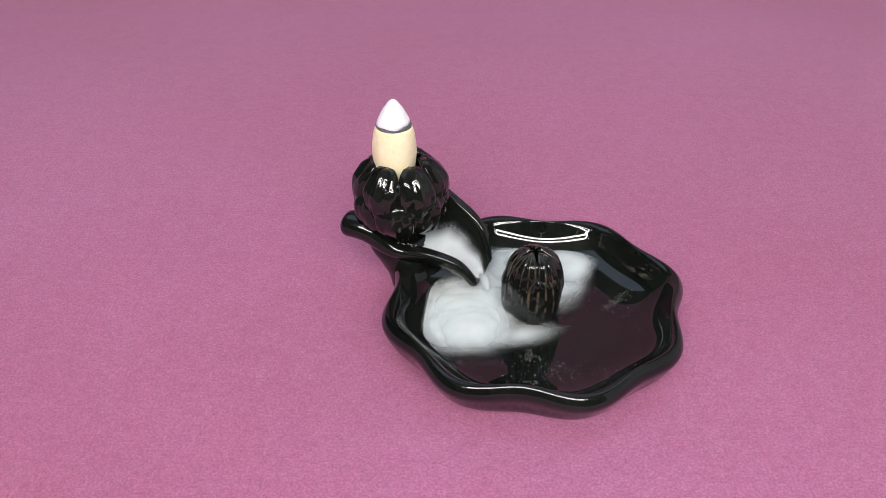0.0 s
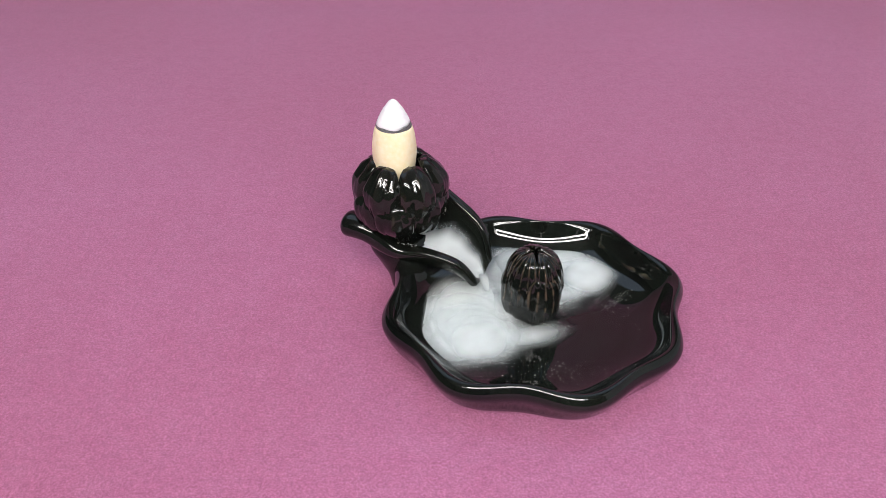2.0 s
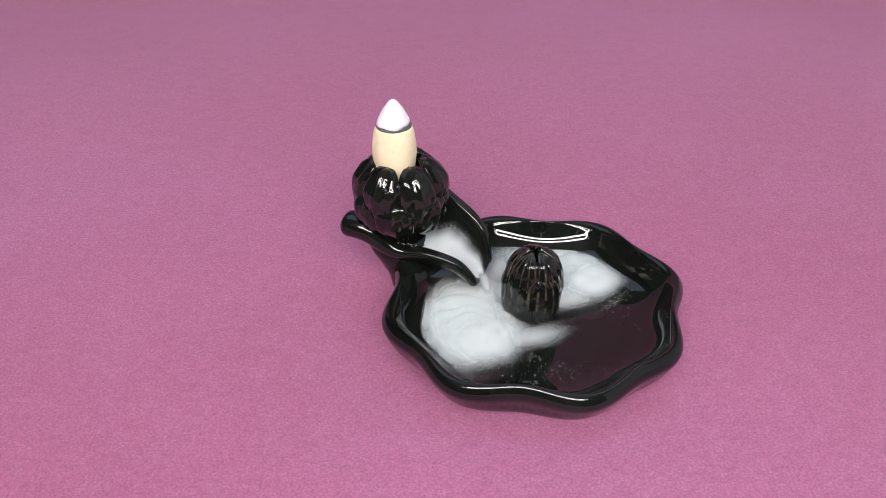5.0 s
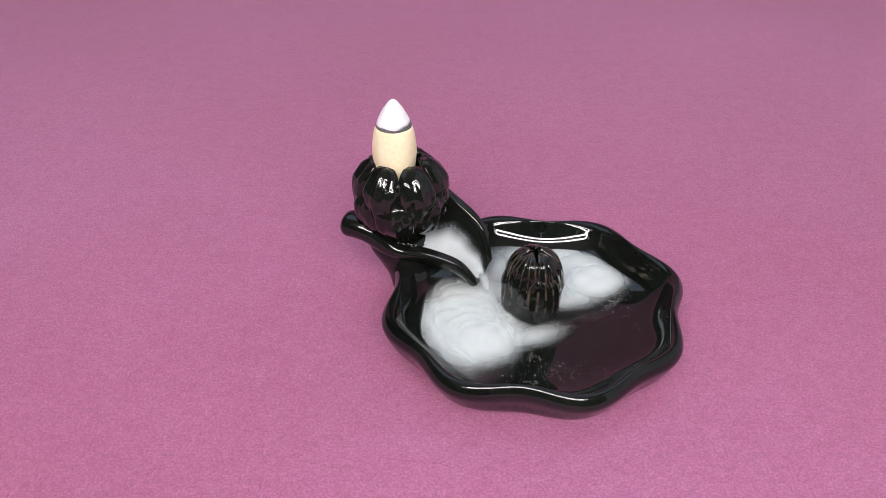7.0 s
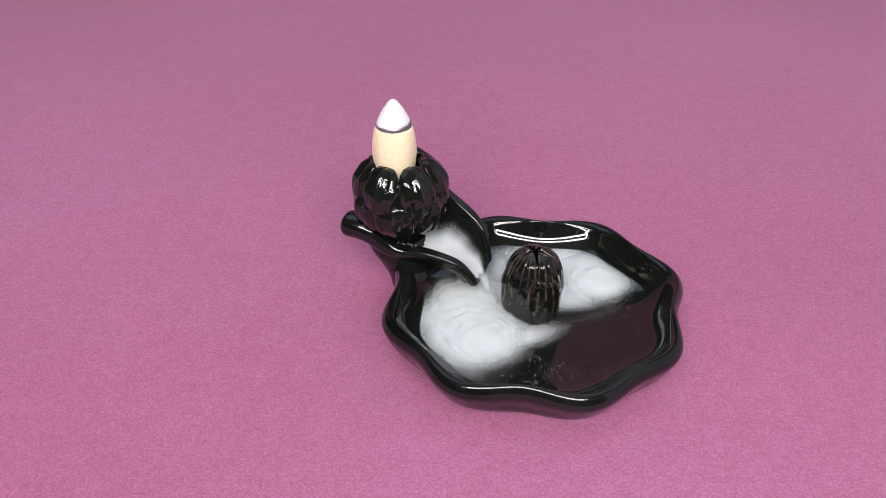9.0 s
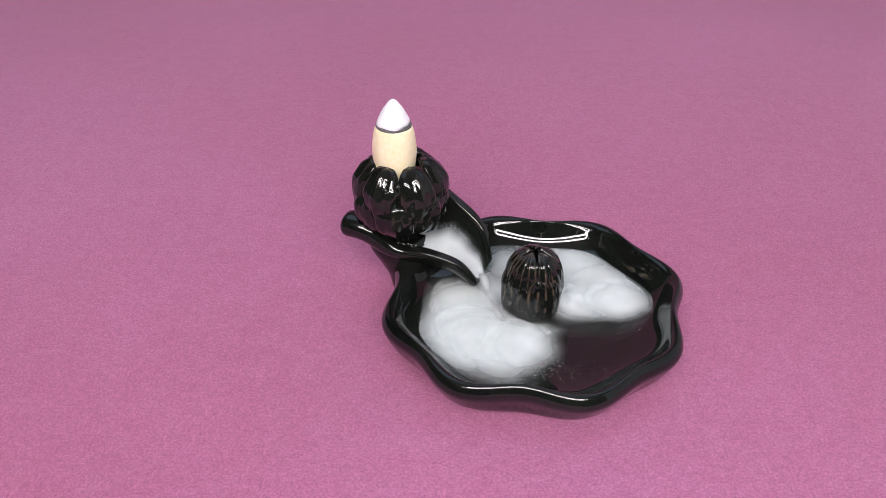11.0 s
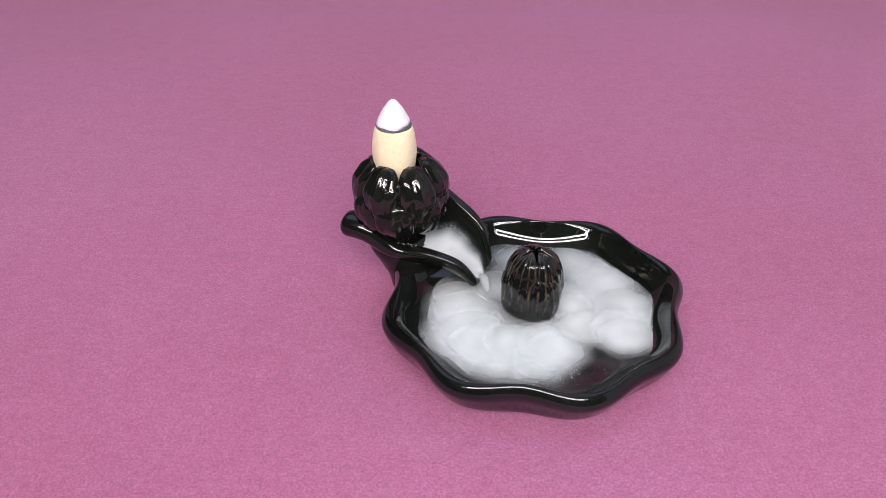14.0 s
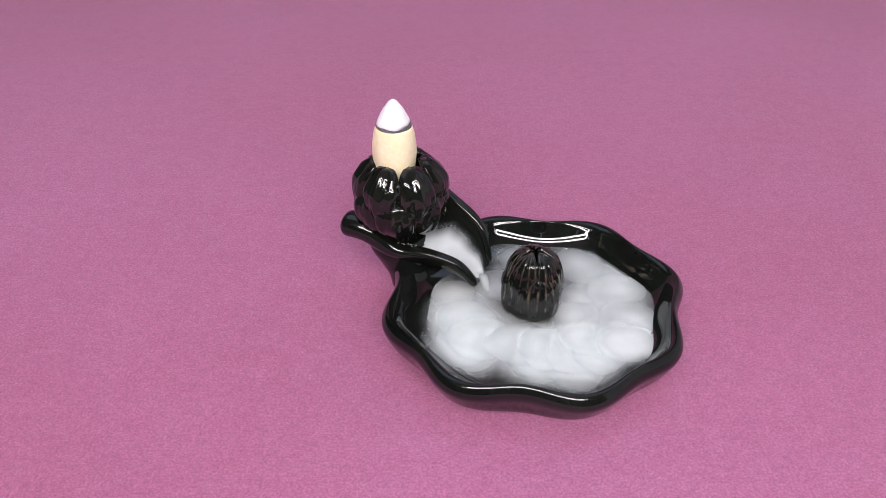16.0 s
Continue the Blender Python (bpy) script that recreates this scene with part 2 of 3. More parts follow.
def dish_outline(a, inside):
    """Radius factor of the uneven eight-cornered leaf: wavy outside, straight-sided within."""
    waves = OUTLINE[:7] if inside else OUTLINE
    o = 0.9634 + sum(c * math.cos(k * a) + q * math.sin(k * a) for k, (c, q) in enumerate(waves, 1))
    if inside:
        o += 0.037 - 0.074 * (math.sin(4 * (a - PHASE)) ** 2) ** 0.8
    return o


def rim_wave(a):
    return 0.9 * math.sin(4 * (a - PHASE)) ** 2


# (radius as a share of the outline, height, how much of the outline's corners and waves shows)
DISH_PROFILE = [(0.0, 1.6, 0), (0.45, 1.6, 0.2), (0.76, 1.4, 0.5), (0.79, 0.2, 0.6), (0.845, 0.0, 0.7), (0.90, 0.6, 0.8),
                (0.955, 2.6, 0.9), (0.985, 5.4, 1), (1.003, 8.0, 1), (1.010, 9.6, 1), (1.006, 10.6, 1), (0.996, 11.5, 1), (0.983, 12.35, 1),
                (0.968, 12.9, 1), (0.952, 13.1, 0.95), (0.938, 12.75, 0.9), (0.928, 11.9, 0.82), (0.91, 10.5, 0.78), (0.89, 9.28, 0.75),
                (0.87, 8.25, 0.72), (0.85, 7.4, 0.7), (0.83, 6.7, 0.67), (0.81, 6.15, 0.63), (0.78, 5.5, 0.57), (0.745, 4.95, 0.5),
                (0.70, 4.5, 0.4), (0.65, 4.2, 0.35), (0.6, 4.0, 0.3), (0.45, 3.85, 0.2), (0.3, 3.8, 0.1), (0.0, 3.8, 0)]


def make_dish(parent):
    bm = bmesh.new()
    steps = 256
    rows = []
    crest = max(range(len(DISH_PROFILE)), key=lambda i: DISH_PROFILE[i][1])
    for i, (s, z, show) in enumerate(DISH_PROFILE[1:-1], 1):
        within = smoothstep(crest - 1, crest + 2, i)
        ring = []
        for k in range(steps):
            a = math.tau * k / steps
            o = dish_outline(a, False) * (1 - within) + dish_outline(a, True) * within
            # the rim leans out over the foot along the front
            o += 0.042 * max(0.0, -math.sin(a)) * smoothstep(3.6, 10.5, z)
            o = 0.945 + (o - 0.945) * show
            wob = 1 + 0.004 * noise.noise(Vector((math.cos(a) * 2, math.sin(a) * 2, 0.3)))
            r = R * s * o * wob
            zz = z + rim_wave(a) * show ** 3 * min(max((z - 3) / 10, 0), 1)
            ring.append(bm.verts.new((r * mm * math.cos(a), r * mm * math.sin(a), zz * mm)))
        rows.append(ring)
    grid_faces(bm, rows, close_v=True)
    for ring, z in ((rows[0], 1.6), (rows[-1], 3.8)):
        c = bm.verts.new((0, 0, z * mm))
        for k in range(steps):
            bm.faces.new((ring[k], ring[(k + 1) % steps], c))
    ob = part("dish", bm, GLAZE, parent, "glossy black eight-cornered leaf-shaped dish")
    sub = ob.modifiers.new("smooth", "SUBSURF")
    sub.levels = sub.render_levels = 1
    return ob


LEAF_FRONT = [(-55.6, 23.4, 24.6), (-48.0, 19.8, 23.6), (-40, 17.1, 18.6), (-30, 13.9, 18.5), (-21.7, 11.2, 16.6), (-16.2, 9.6, 10.8)]
FRONT_RIM = [4.6, 3.9, 2.9, 2.2, 1.9, 1.4]   # half thickness of its rolled front edge
LEAF_BACK = [(-50, 29, 22.5), (-43, 35, 25.5), (-32, 35, 30.6), (-22.8, 28.5, 27.7), (-14.6, 22.7, 21.6), (-11.9, 17.8, 12.4)]
LEAF_LOW = [(-52, 25.5, 21.5), (-46, 26.5, 18.0), (-37, 24.0, 15.5), (-28, 20.5, 14.6), (-20, 17.0, 12.2), (-14.2, 14.2, 8.6)]


def leaf_point(u, v):
    f, b, m = spline(LEAF_FRONT, u), spline(LEAF_BACK, u), spline(LEAF_LOW, u)
    c = 2 * m - (f + b) / 2
    return f * (1 - v) ** 2 + c * 2 * v * (1 - v) + b * v * v


def leaf_normal(u, v):
    e = 0.004
    du = leaf_point(min(u + e, 1), v) - leaf_point(max(u - e, 0), v)
    dv = leaf_point(u, min(v + e, 1)) - leaf_point(u, max(v - e, 0))
    n = du.cross(dv).normalized()
    return n if n.z > 0 else -n


def make_leaf(parent):
    bm = bmesh.new()
    nu, nv = 44, 22
    rows = []
    for i in range(nu + 1):
        u = 0.03 + 0.97 * i / nu
        thick = 3.3 - 1.3 * u
        ring = []
        inner = [(leaf_point(u, j / nv), leaf_normal(u, j / nv)) for j in range(nv + 1)]
        for p, n in inner:
            ring.append(p)
        p, n = inner[-1]
        out = (inner[-1][0] - inner[-2][0]).normalized()
        ring += [p - n * thick * 0.2 + out * thick * 0.42, p - n * thick * 0.6 + out * thick * 0.5]
        for p, n in reversed(inner):
            ring.append(p - n * thick)
        p, n = inner[0]
        out = (inner[0][0] - inner[1][0]).normalized()
        ring += [p - n * thick * 0.6 + out * thick * 0.5, p - n * thick * 0.2 + out * thick * 0.42]
        rows.append([bm.verts.new(q * mm) for q in ring])
    grid_faces(bm, rows, close_v=True)
    m = nv + 1
    for ring in (rows[0], rows[-1]):
        k = len(ring)
        a, b = ring[:m], ring[m + 2:2 * m + 2][::-1]
        grid_faces(bm, [a, b])
        bm.faces.new((a[-1], ring[m], ring[m + 1], b[-1]))
        bm.faces.new((a[0], ring[k - 1], ring[k - 2], b[0]))
    ob = part("leaf_spout", bm, GLAZE, parent, "glossy black curled leaf forming a pouring spout")
    sub = ob.modifiers.new("smooth", "SUBSURF")
    sub.levels = sub.render_levels = 1
    return ob


def make_leaf_rim(parent, line, sizes, lift):
    """The rolled edge of the leaf."""
    bm = bmesh.new()
    rows = []
    n = 48
    for i in range(n + 1):
        u = i / n
        c = spline(line, u) + Vector((0, 0, lift))
        d = (spline(line, min(u + 0.01, 1)) - spline(line, max(u - 0.01, 0))).normalized()
        side = d.cross(Vector((0, 0, 1))).normalized()
        up = side.cross(d)
        r = spline([(x, 0, 0) for x in sizes], u).x
        r *= math.sqrt(max(0.02, 1 - max(0, 1 - u / 0.07) ** 2)) * math.sqrt(max(0.02, 1 - max(0, (u - 0.96) / 0.04) ** 2))
        rows.append([bm.verts.new((c + side * r * math.cos(a) + up * r * 0.9 * math.sin(a)) * mm) for a in [math.tau * k / 18 for k in range(18)]])
    grid_faces(bm, rows, close_v=True)
    bm.faces.new(rows[0])
    bm.faces.new(rows[-1])
    return part("leaf_rim", bm, GLAZE, parent, "thick rolled rim of the leaf")


def make_stem(parent):
    line = [(-36.5, 21.2, 1.5), (-37.0, 21.6, 6.0), (-37.6, 22.6, 10.5), (-38.4, 24.0, 15.5), (-38.5, 24.8, 19.0)]
    size = [5.0, 5.6, 7.6, 9.8, 8.0]
    bm = bmesh.new()
    rows = []
    for i in range(21):
        t = i / 20
        c = spline(line, t)
        r = spline([(s, 0, 0) for s in size], t).x
        rows.append([bm.verts.new((c + Vector((r * math.cos(a), r * 0.9 * math.sin(a), 0))) * mm) for a in [math.tau * k / 32 for k in range(32)]])
    grid_faces(bm, rows, close_v=True)
    bm.faces.new(rows[0])
    bm.faces.new(rows[-1])
    return part("stem", bm, GLAZE, parent)


def make_petal(parent, profile, azimuth, half, ribs, rib_depth, bulge, thick, tip=0.55, rough=1.0, worn=0.6, dive=0.9, sharp=6):
    """A ribbed, bulging petal that follows a profile of (radius, height) pairs, in millimetres; its sides sink into the body."""
    bm = bmesh.new()
    na, ns = 96, 36
    outer, inner, thin = [], [], []
    for j in range(ns + 1):
        s = j / ns
        p = spline([(r, z, 0) for r, z in profile], s)
        width = (0.72 + 0.28 * math.sin(min(s / 0.5, 1) * math.pi / 2)) * (1 - max(0.0, (s - 0.45) / 0.55) ** 2.4) ** tip
        width = max(width, 0.03)
        ro, ri = [], []
        for i in range(na + 1):
            a = -1 + 2 * i / na
            ang = azimuth + a * half * width
            rise = bulge * (1 - a * a) * min(1, 0.3 + 3 * s) * (1 - 0.5 * s ** 4)
            sway = a + 0.05 * noise.noise(Vector((a * 2.0, s * 3.0, azimuth + 8)))
            ridge = abs(math.cos(sway * math.pi * ribs / 2)) ** sharp * min(1, 4 * (1 - abs(a)) + 0.2) * smoothstep(0.0, 0.5, s)
            r = p.x + rise + rib_depth * ridge - dive * abs(a) ** 5 * (1 - smoothstep(0.25, 0.75, s))
            r += rough * (0.40 * noise.noise(Vector((ang * 1.7, s * 2.2, azimuth)))
                          + 0.30 * noise.noise(Vector((ang * 4.2, s * 4.5, azimuth + 3)))
                          + 0.15 * noise.noise(Vector((ang * 10.0, s * 6.0, azimuth + 6))))
            z = p.y + 0.25 * noise.noise(Vector((ang * 2, s * 3, azimuth)))
            lip = max(smoothstep(0.90, 0.98, s), smoothstep(0.93, 1.0, abs(a)) * smoothstep(0.3, 0.6, s)) * 0.7
            ro.append(bm.verts.new((r * mm * math.cos(ang), r * mm * math.sin(ang), z * mm)))
            q = max(0.2, p.x + rise * 0.6 - thick * (1 - 0.5 * a * a))
            ri.append(bm.verts.new((q * mm * math.cos(ang), q * mm * math.sin(ang), (z - 0.25 * thick * s) * mm)))
            thin += [worn * max(ridge ** 2.2, lip), 0.0]
        outer.append(ro)
        inner.append(ri)
    grid_faces(bm, outer)
    grid_faces(bm, inner)
    grid_faces(bm, [outer[0], inner[0]])
    grid_faces(bm, [outer[-1], inner[-1]])
    grid_faces(bm, [[r[0] for r in outer], [r[0] for r in inner]])
    grid_faces(bm, [[r[-1] for r in outer], [r[-1] for r in inner]])
    ob = part("petal", bm, GLAZE, parent)
    at = ob.data.attributes.new("thin_glaze", "FLOAT", "POINT")
    for k, v in enumerate(thin):
        at.data[k].value = v
    return ob


def make_flower(parent):
    core = [(4.0, 15.5), (4.6, 19), (6.4, 23.2), (9.2, 26), (10.2, 31), (9.6, 36), (8.2, 39.5), (7.4, 40.6), (6.6, 40.0), (5.2, 39.6), (0.4, 39.5)]
    flower = part("lotus_flower", lathe_bm([(r * mm, z * mm) for r, z in core], 48), GLAZE, parent, "glossy black lotus blossom cone holder")
    flower.location = (-38.2 * mm, 22 * mm, 0)
    upper = [(8.6, 28.5), (10.5, 32.0), (11.4, 35.6), (10.9, 39.6), (8.9, 43.2), (6.6, 45.6)]
    lower = [(6.0, 23.0), (9.6, 25.2), (11.8, 28.8), (12.3, 32.2), (11.4, 35.2), (9.1, 37.4)]
    for k in range(6):
        make_petal(flower, upper, radians(-60 + 60 * k), radians(33), 3, 0.38, 2.2, 2.4, 0.28, 1.5, 0.08, 0.9, 2)
    for k in range(6):
        make_petal(flower, lower, radians(-97 + 60 * k), radians(34), 3, 0.34, 1.5, 1.6, 0.42, 1.6, 0.08, 0.9, 2)
    return flower


def make_bud(parent):
    core = [(5.4, 3.0), (6.4, 6), (7.0, 11), (6.4, 16), (4.8, 20), (2.8, 21.6), (0.6, 20.6)]
    bud = part("lotus_bud", lathe_bm([(r * mm, z * mm) for r, z in core], 40), GLAZE, parent, "glossy black closed lotus bud in the dish")
    bud.location = (-0.2 * mm, 4.8 * mm, 0)
    inner = [(6.4, 4.0), (7.6, 8.5), (7.9, 14.4), (7.1, 19.9), (5.2, 23.8), (1.6, 25.8)]
    outer = [(6.9, 3.2), (8.1, 7.0), (8.7, 11.2), (8.5, 15.2), (7.6, 18.8), (5.9, 21.2)]
    for az in (-124, -54, 16, 90, 164):
        make_petal(bud, inner, radians(az), radians(41), 5, 0.20, 0.5, 1.6, 0.38, 0.6, 0.55)
    for az in (-72, 48, 168):
        make_petal(bud, outer, radians(az), radians(57), 7, 0.17, 0.35, 1.3, 0.55, 1.1, 0.8, 1.3)
    return bud


burner = thing("backflow_incense_burner", "glossy black glazed ceramic lotus backflow incense burner on paper", "incense burner")
make_dish(burner)
make_leaf(burner)
make_leaf_rim(burner, LEAF_FRONT, FRONT_RIM, -1.3)
make_leaf_rim(burner, LEAF_BACK, [1.6, 1.4, 1.3, 1.2, 1.1, 1.0], -0.6)
make_stem(burner)
make_flower(burner)
make_bud(burner)

# ---- incense cone ----


def make_cone():
    e = thing("incense_cone", "half burnt tan incense cone with white ash tip", "incense cone")
    e.location = (-39.6 * mm, 22 * mm, 39.7 * mm)
    prof = [(4.6, 0.0), (5.3, 1.0), (5.9, 4.0), (6.25, 7.5), (6.2, 10.0), (5.75, 13.4), (5.45, 14.6), (4.3, 17.8), (2.8, 20.8), (1.2, 23.0), (0.35, 23.6)]

    def ragged(z0, amp, seed):
        return lambda a: z0 + amp * noise.noise(Vector((math.cos(a) * 1.6, math.sin(a) * 1.6, seed))) * 2

    def radius(z):
        for (r0, z0), (r1, z1) in zip(prof, prof[1:]):
            if z0 <= z <= z1:
                t = (z - z0) / (z1 - z0)
                return r0 + (r1 - r0) * t
        return 0.3

    def band(low, high, steps, grow):
        bm = bmesh.new()
        rows = []
        for k in range(64):
            a = math.tau * k / 64
            row = []
            for j in range(steps + 1):
                z = low(a) + (high(a) - low(a)) * j / steps
                r = radius(z) + grow + 0.05 * noise.noise(Vector((math.cos(a) * 5, math.sin(a) * 5, z)))
                row.append(bm.verts.new((r * mm * math.cos(a), r * mm * math.sin(a), z * mm)))
            rows.append(row)
        grid_faces(bm, rows, close_u=True)
        bm.faces.new([r[0] for r in rows])
        bm.faces.new([r[-1] for r in rows])
        return bm

    lower = ragged(15.9, 0.15, 1.0)
    upper = ragged(16.7, 0.3, 4.0)
    part("incense_body", band(lambda a: 0.0, lower, 18, 0.0), CONE, e, "tan pressed incense")
    part("char_ring", band(lower, upper, 3, 0.02), CHAR, e, "dark charred ring")
    part("ash_tip", band(upper, lambda a: 23.6, 18, 0.0), ASH, e, "white ash tip")
    return e


make_cone()

# ---- ash specks ----


def floor_height(x, y):
    """Height of the inside of the dish at a place in it, in millimetres."""
    inside = DISH_PROFILE[max(range(len(DISH_PROFILE)), key=lambda i: DISH_PROFILE[i][1]):]
    o = 0.945 + (dish_outline(math.atan2(y, x), True) - 0.945) * 0.45
    share = math.hypot(x, y) / (R * o)
    for (s0, z0, _), (s1, z1, _) in zip(inside, inside[1:]):
        if s1 <= share <= s0:
            return z1 + (z0 - z1) * (share - s1) / (s0 - s1)
    return inside[-1][1]


def make_specks():
    """Fine ash and dust lying on the glaze of the dish and the leaf."""
    bm = bmesh.new()
    rnd = random.Random(7)
    spots = []
    for _ in range(130):
        spots.append((rnd.gauss(6, 8), rnd.gauss(-22, 3.2), 4.0))
    for _ in range(60):
        spots.append((rnd.gauss(27, 4), rnd.gauss(8, 5), 4.0))
    for _ in range(70):
        spots.append((rnd.gauss(-27, 4), rnd.gauss(-8, 6), 4.0))
    for _ in range(110):
        t = rnd.random()
        spots.append((22 + 11 * t + rnd.gauss(0, 0.5), 6 + 10 * t + rnd.gauss(0, 0.7), 4.0))
    for _ in range(150):
        u = rnd.uniform(0.12, 0.52)
        q = spline(LEAF_FRONT, u)
        half = spline([(x, 0, 0) for x in FRONT_RIM], u).x
        side = half * rnd.uniform(-0.1, 0.85)
        spots.append((q.x + side * 0.3, q.y + side * 0.95, q.z - 1.25 + 0.9 * math.sqrt(half * half - side * side)))
    for _ in range(220):
        u, v = rnd.gauss(0.30, 0.09), rnd.uniform(0.02, 0.45)
        q = leaf_point(u, v) + leaf_normal(u, v) * 0.12
        spots.append((q.x, q.y, q.z))
    for _ in range(90):
        u = rnd.uniform(0.44, 0.58)
        v = 0.70 + 1.5 * (u - 0.44) + rnd.gauss(0, 0.018)
        if v < 0.97:
            q = leaf_point(u, v) + leaf_normal(u, v) * 0.10
            spots.append((q.x, q.y, q.z))
    for x, y, z in spots:
        if z == 4.0:
            if math.hypot(x, y) > 33:
                continue
            z = floor_height(x, y) + 0.05
        r = (0.045 if z < 7.0 else 0.07) + 0.10 * rnd.random() ** 2
        m = Matrix.LocRotScale((x * mm, y * mm, (z + r * 0.2) * mm), Euler((0, 0, rnd.uniform(0, 3))), (r * mm * rnd.uniform(0.7, 1.6), r * mm, r * mm * 0.6))
        bmesh.ops.create_icosphere(bm, subdivisions=1, radius=1.0, matrix=m)
    ob = part("ash_specks", bm, DUST, smooth=False)
    return tagged(ob, "fine pale ash specks scattered on the black glaze", "ash", kind="stuff")


make_specks()

# ---- smoke ----
smoke = thing("incense_smoke", "dense white incense smoke flowing down into the dish", "smoke")


def with_density(ob, values):
    at = ob.data.attributes.new("smoke_amount", "FLOAT", "POINT")
    for k, v in enumerate(values):
        at.data[k].value = v
    return ob


def smoke_stream():
    """The stream that slides down the leaf and drops off its tip."""
    bm = bmesh.new()
    rows, vals = [], []
    nu, nv = 44, 28
    for i in range(nu + 1):
        u = 0.12 + 0.88 * i / nu
        far = 0.50 + 0.36 * smoothstep(0.36, 0.66, u) - 0.16 * smoothstep(0.90, 1.0, u)   # how far it reaches up the leaf
        row = []
        for j in range(nv + 1):
            v = j / nv
            w = 0.03 + (0.95 - 0.10 * u) * v
            row.append(leaf_point(u, w) + leaf_normal(u, w) * (0.4 + 3.2 * math.sin(math.pi * v ** 0.8) ** 0.8 * (1 - 0.55 * smoothstep(0.75, 1.0, u))))
            frayed = 0.05 * noise.noise(Vector((u * 14, v * 2, 4)))
            vals.append(0.99 * smoothstep(far + 0.10, far - 0.14, v + frayed) * smoothstep(1.0, 0.94, v) * smoothstep(0.0, 0.05, v) * smoothstep(0.12, 0.24, u) * smoothstep(1.0, 0.95, u))
        rows.append(row)
    grid_faces(bm, [[bm.verts.new(p * mm) for p in row] for row in rows])
    return with_density(part("smoke_stream", bm, SMOKE, smoke, "thin white stream of smoke on the leaf"), vals)


def smoke_fall():
    """The smoke that pours off the tip of the leaf on to the floor of the dish."""
    line = [(-15.6, 14.4, 12.2), (-14.2, 13.2, 10.2), (-13.4, 12.3, 7.8), (-13.0, 11.6, 5.8), (-12.8, 11.2, 4.8)]
    half = [(3.0, 0, 0), (2.6, 0, 0), (2.5, 0, 0), (3.2, 0, 0), (4.6, 0, 0)]
    bm = bmesh.new()
    rows, vals = [], []
    for i in range(25):
        q = i / 24
        c, w = spline(line, q), spline(half, q).x
        row = []
        for j in range(17):
            v = -1 + j / 8
            row.append(bm.verts.new((c + Vector((w * v, -1.4 * (1 - v * v) + 0.8 * v * (1 - q), 0.7 * (1 - v * v) * (1 - q)))) * mm))
            vals.append(0.6 * smoothstep(1.0, 0.0, abs(v)) * smoothstep(0.0, 0.25, q) * (1 - smoothstep(0.35, 0.95, q)))
        rows.append(row)
    grid_faces(bm, rows)
    return with_density(part("smoke_fall", bm, SMOKE, smoke, "thin white ribbon of falling smoke"), vals)


def smoke_lobe(a, b, soft, dense, seed):
    """A low rounded bank of smoke, a by b millimetres from its middle, thinner to its edge over the share soft."""
    bm = bmesh.new()
    rings, steps = 24, 72
    vals = [dense]
    top = bm.verts.new((0, 0, 0))
    rows = []
    for i in range(1, rings + 1):
        q = i / rings
        row = []
        for k in range(steps):
            t = math.tau * k / steps
            n = noise.noise(Vector((math.cos(t) * 1.1 + seed * 3.1, math.sin(t) * 1.1, seed)))
            n += 0.4 * noise.noise(Vector((math.cos(t) * 2.6, math.sin(t) * 2.6 + seed * 1.7, seed + 5)))
            grow = 1 + 0.19 * n * q
            row.append(bm.verts.new((a * q * math.cos(t) * grow * mm, b * q * math.sin(t) * grow * mm, 0)))
            vals.append(dense * smoothstep(1.0, 1.0 - soft, q))
        rows.append(row)
    grid_faces(bm, rows, close_v=True)
    for k in range(steps):
        bm.faces.new((rows[0][k], rows[0][(k + 1) % steps], top))
    ob = with_density(part("smoke_lobe", bm, SMOKE, smoke), vals)
    if ob.data.polygons[0].normal.z < 0:
        ob.data.flip_normals()
    return ob


smoke_stream()
smoke_fall()

# Two arms of smoke creep over the floor of the dish, from the fall round either side of the bud (millimetres).
ARM_RIGHT = [(-12, 16, 0), (-6, 23, 0), (3, 25.5, 0), (12, 24, 0), (19, 17.3, 0), (24.5, 9, 0), (25.6, 0.8, 0), (25.4, -9.0, 0), (25, -14, 0)]
ARM_LEFT = [(-13, 12, 0), (-19, 6, 0), (-19.5, -2, 0), (-17, -8, 0), (-15, -11, 0), (-8, -13, 0), (0, -13, 0), (4, -15, 0), (9, -17.5, 0), (16, -17, 0)]
# seconds and how far the head of the arm has come, in steps of its line
HEAD_RIGHT = [(0, 2.95), (1, 3.35), (2, 3.75), (3, 4.0), (4.2, 4.12), (6.5, 4.2), (9, 4.38), (11.3, 5.5), (12.2, 5.85), (13, 6.4), (14, 7.1), (14.8, 7.5), (16, 7.9)]
HEAD_LEFT = [(0, 2.5), (1, 3.1), (2, 3.6), (3, 3.8), (4.2, 3.95), (6.5, 4.05), (9, 4.25), (11.3, 5.6), (12.2, 5.95), (13, 6.3), (14, 6.9), (14.8, 7.7), (16, 9.0)]

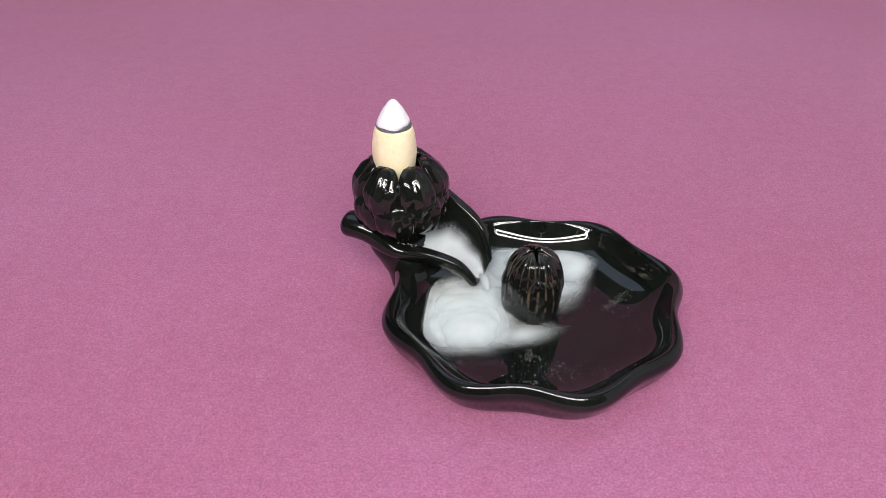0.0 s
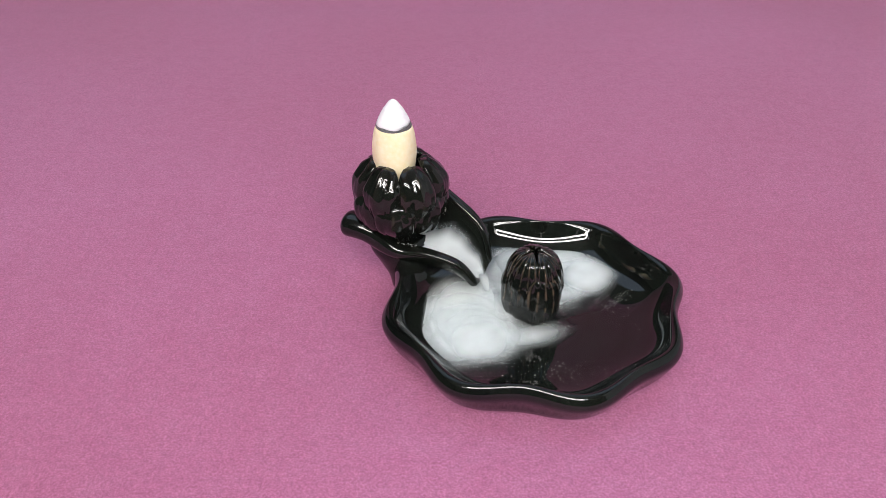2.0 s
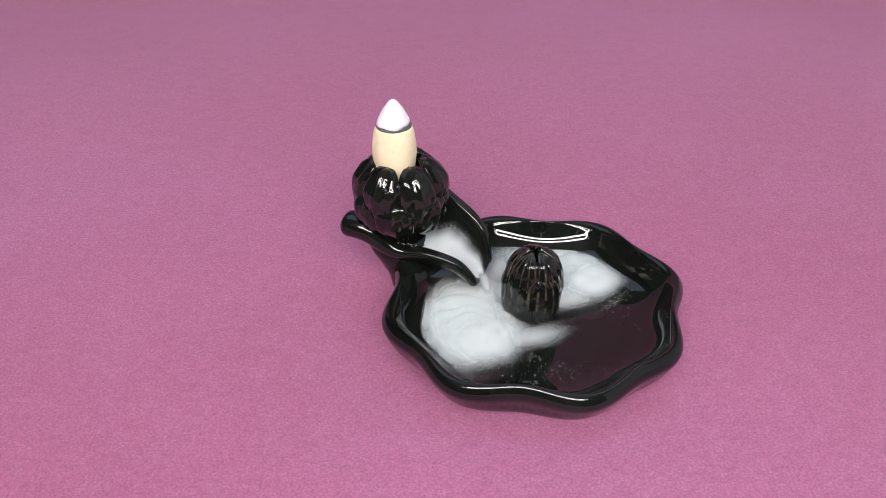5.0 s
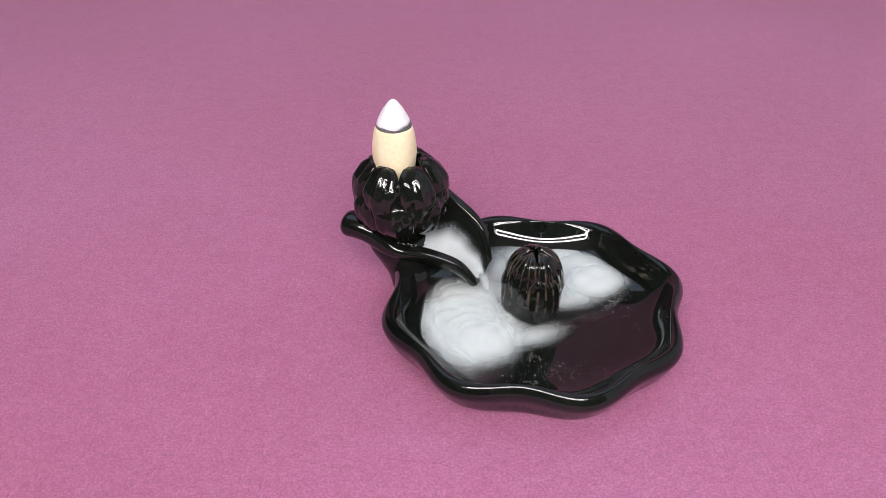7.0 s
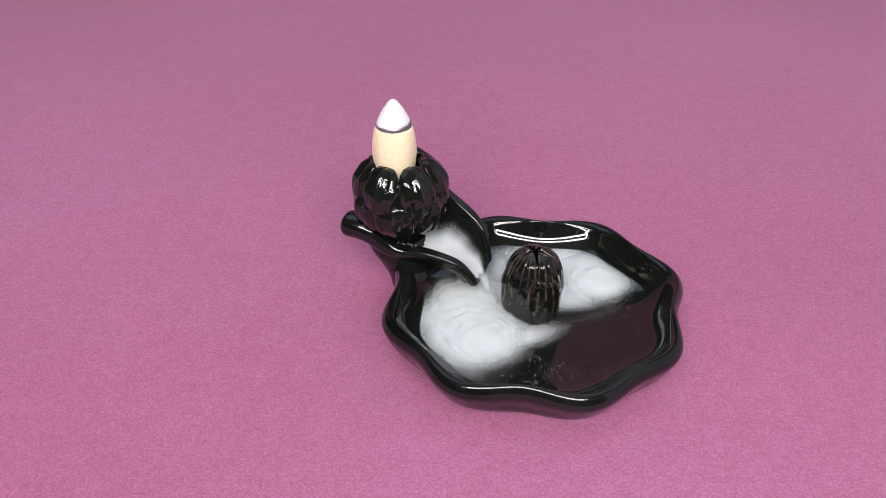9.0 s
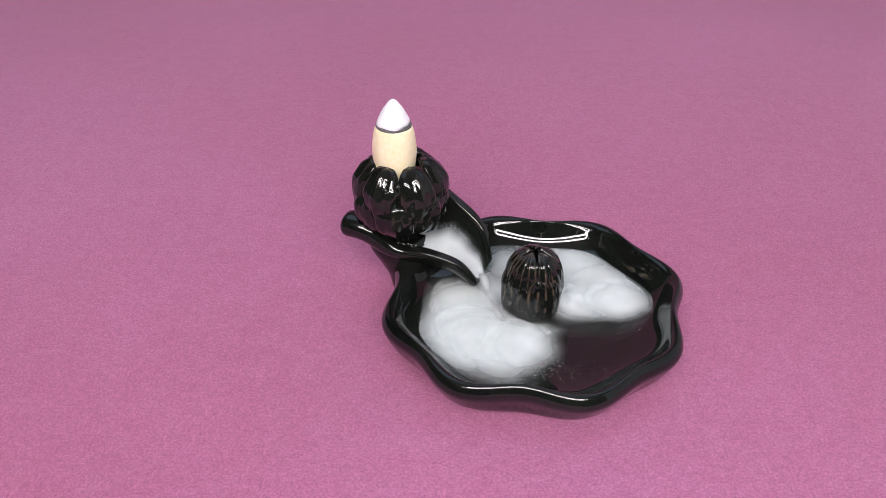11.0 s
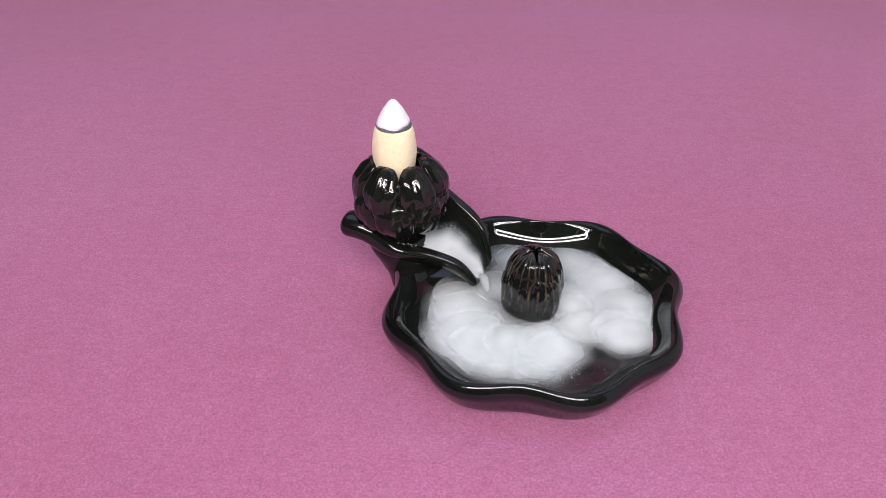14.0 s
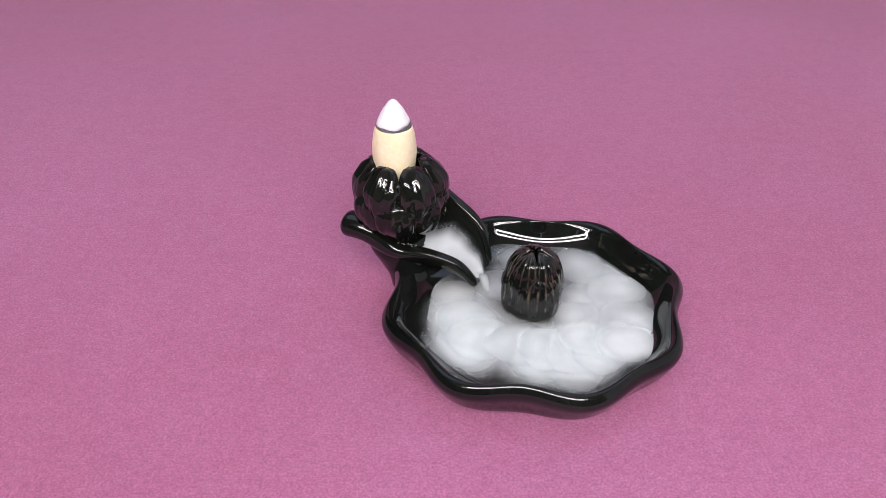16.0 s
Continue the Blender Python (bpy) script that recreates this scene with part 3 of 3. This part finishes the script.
# share of the way to the head, offset to the inside of the bend, then the lobe: a, b, soft, dense
PUFFS_RIGHT = [(1.0, 0.0, 11, 10.4, 0.7, 0.88), (0.93, 2.0, 12.5, 11.8, 1.0, 0.8), (0.80, 0, 15, 14, 1.0, 0.8), (0.62, 0, 15.5, 14.5, 1.0, 0.8),
               (0.42, 0, 15.5, 14.5, 1.0, 0.75), (0.20, 0, 14.5, 13.5, 1.0, 0.7),
               (0.94, 11.0, 10.8, 10.2, 0.7, 0.82), (0.80, 12.5, 13, 12, 1.0, 0.8), (0.60, 9, 14, 13, 1.0, 0.75),
               (0.86, -4.5, 14, 13, 1.0, 0.7), (0.56, -5.5, 15, 14, 1.0, 0.65)]
PUFFS_LEFT = [(1.0, 0.0, 12.5, 12, 0.9, 0.85), (0.90, 0.5, 14, 13.5, 1.0, 0.8), (0.76, 0, 15.5, 15, 1.0, 0.82),
              (0.60, 0, 16, 15, 1.0, 0.82), (0.42, 0, 16, 15, 1.0, 0.82), (0.22, 0, 15.5, 14.5, 1.0, 0.8),
              (0.90, -5.0, 13.5, 13, 1.0, 0.75), (0.66, -5.5, 14.5, 13.5, 1.0, 0.8), (0.40, -5.0, 14.5, 14, 0.95, 0.85),
              (0.95, 5.0, 13, 12, 1.0, 0.7)]


def between(rows, t):
    """A value read smoothly from rows of (seconds, value)."""
    for (t0, v0), (t1, v1) in zip(rows, rows[1:]):
        if t <= t1:
            return v0 + (v1 - v0) * (t - t0) / (t1 - t0)
    return rows[-1][1]


def arm_rows(arm, head, share, inside, level, twist):
    """Times and poses of a puff that is carried along an arm."""
    rows = []
    inward = 1 if arm is ARM_LEFT else -1
    for t in (0, 1, 2, 3, 4.2, 5.2, 6.5, 7.8, 9, 10.2, 11.3, 12.2, 13, 14, 14.8, 16):
        q = between(head, t) * share / (len(arm) - 1)
        c = spline(arm, q)
        d = (spline(arm, min(q + 0.01, 1)) - spline(arm, max(q - 0.01, 0))).normalized()
        c += Vector((-d.y, d.x, 0)) * inside * inward
        c += Vector((0.5 * math.sin(0.7 * t + twist), 0.4 * math.cos(0.6 * t + 2 * twist), 0))
        rows.append((t, pose(c.x * mm, c.y * mm, (level + 0.05 * t) * mm, 0, 0, twist * 40 + (2.5 if inward > 0 else -3.0) * t)))
    return rows


CARRIED = []
for arm, head, puffs in ((ARM_RIGHT, HEAD_RIGHT, PUFFS_RIGHT), (ARM_LEFT, HEAD_LEFT, PUFFS_LEFT)):
    for k, (share, inside, a, b, soft, dense) in enumerate(puffs):
        seed = len(CARRIED) + 1
        CARRIED.append((smoke_lobe(a, b, soft, dense, seed), arm_rows(arm, head, share, inside, 6.4 - 0.055 * seed, seed * 0.9)))

# the pool under the fall, and the tongue that runs before the bud: seconds, x and y in millimetres, turn in degrees
DRIFT = [
    (smoke_lobe(16, 19, 0.95, 0.65, 41), [(0, -16, 3, 0), (3, -17, 1, 6), (9, -17, 0, 14), (16, -18, 0, 24)]),
    (smoke_lobe(13, 13, 1.0, 0.8, 42), [(0, -11, 15, 0), (4, -11, 15, 12), (9, -10, 15, 20), (16, -9, 16, 36)]),
    (smoke_lobe(15, 6.5, 1.0, 0.8, 43), [(0, -4, -6.5, 14), (2, -1.5, -7.0, 16), (4, -1, -7.5, 17), (9, -2, -7, 20), (11.3, -4, -7, 10), (16, 2, -8, 0)]),
    (smoke_lobe(17, 13, 1.0, 0.5, 44), [(0, -12, 14, 0), (3, -14, 2, 4), (9, -12, -5, 6), (11.3, -7, -10, 10), (13, -4, -12, 10), (14.5, 1, -15, 6), (16, 10, -14, 0)]),
    (smoke_lobe(15, 12, 1.0, 0.7, 45), [(0, 3, 22, 0), (3, 8, 16, -8), (9, 9, 14, -14), (11.3, 14, 8, -24), (13, 14, 2, -30), (14.6, 13, -3, -36), (16, 12, -6, -40)]),
    (smoke_lobe(15, 13, 1.0, 0.85, 46), [(0, -13, 13, 0), (3, -18, -1, 4), (9, -19, -5, 8), (11.3, -19, -10, 14), (13, -18.5, -13, 18), (16, -19, -14, 24)]),
    (smoke_lobe(15, 11, 1.0, 0.75, 47), [(0, -11, 14, 0), (4, -15, -1, 4), (9, -14, -7, 6), (11.3, -10, -13, 10), (13, -6, -17, 12), (14.6, -3, -19, 10), (16, 1, -20, 8)]),
    (smoke_lobe(15, 10, 1.0, 0.65, 48), [(0, -11, 13, 0), (4, -14, 2, 4), (9, -13, -4, 6), (11.3, -10, -8, 10), (13, -5, -14, 8), (14.6, 3, -17, 6), (16, 15, -17, 12)]),
    (smoke_lobe(13, 15, 1.0, 0.8, 49), [(0, -14, 9, 0), (4, -19, 4, 5), (9, -20, 3, 10), (12, -22, 2, 16), (16, -23, 2, 22)]),
    (smoke_lobe(12, 11, 1.0, 0.75, 50), [(0, -15, 12, 0), (4, -20, 11, 8), (9, -21, 11, 14), (16, -23, 12, 24)]),
]


def motions():
    for ob, rows in CARRIED:
        walk(ob, rows)
    for k, (ob, rows) in enumerate(DRIFT):
        walk(ob, [(t, pose(x * mm, y * mm, (4.75 + 0.04 * k) * mm, 0, 0, turn)) for t, x, y, turn in rows])


motions()
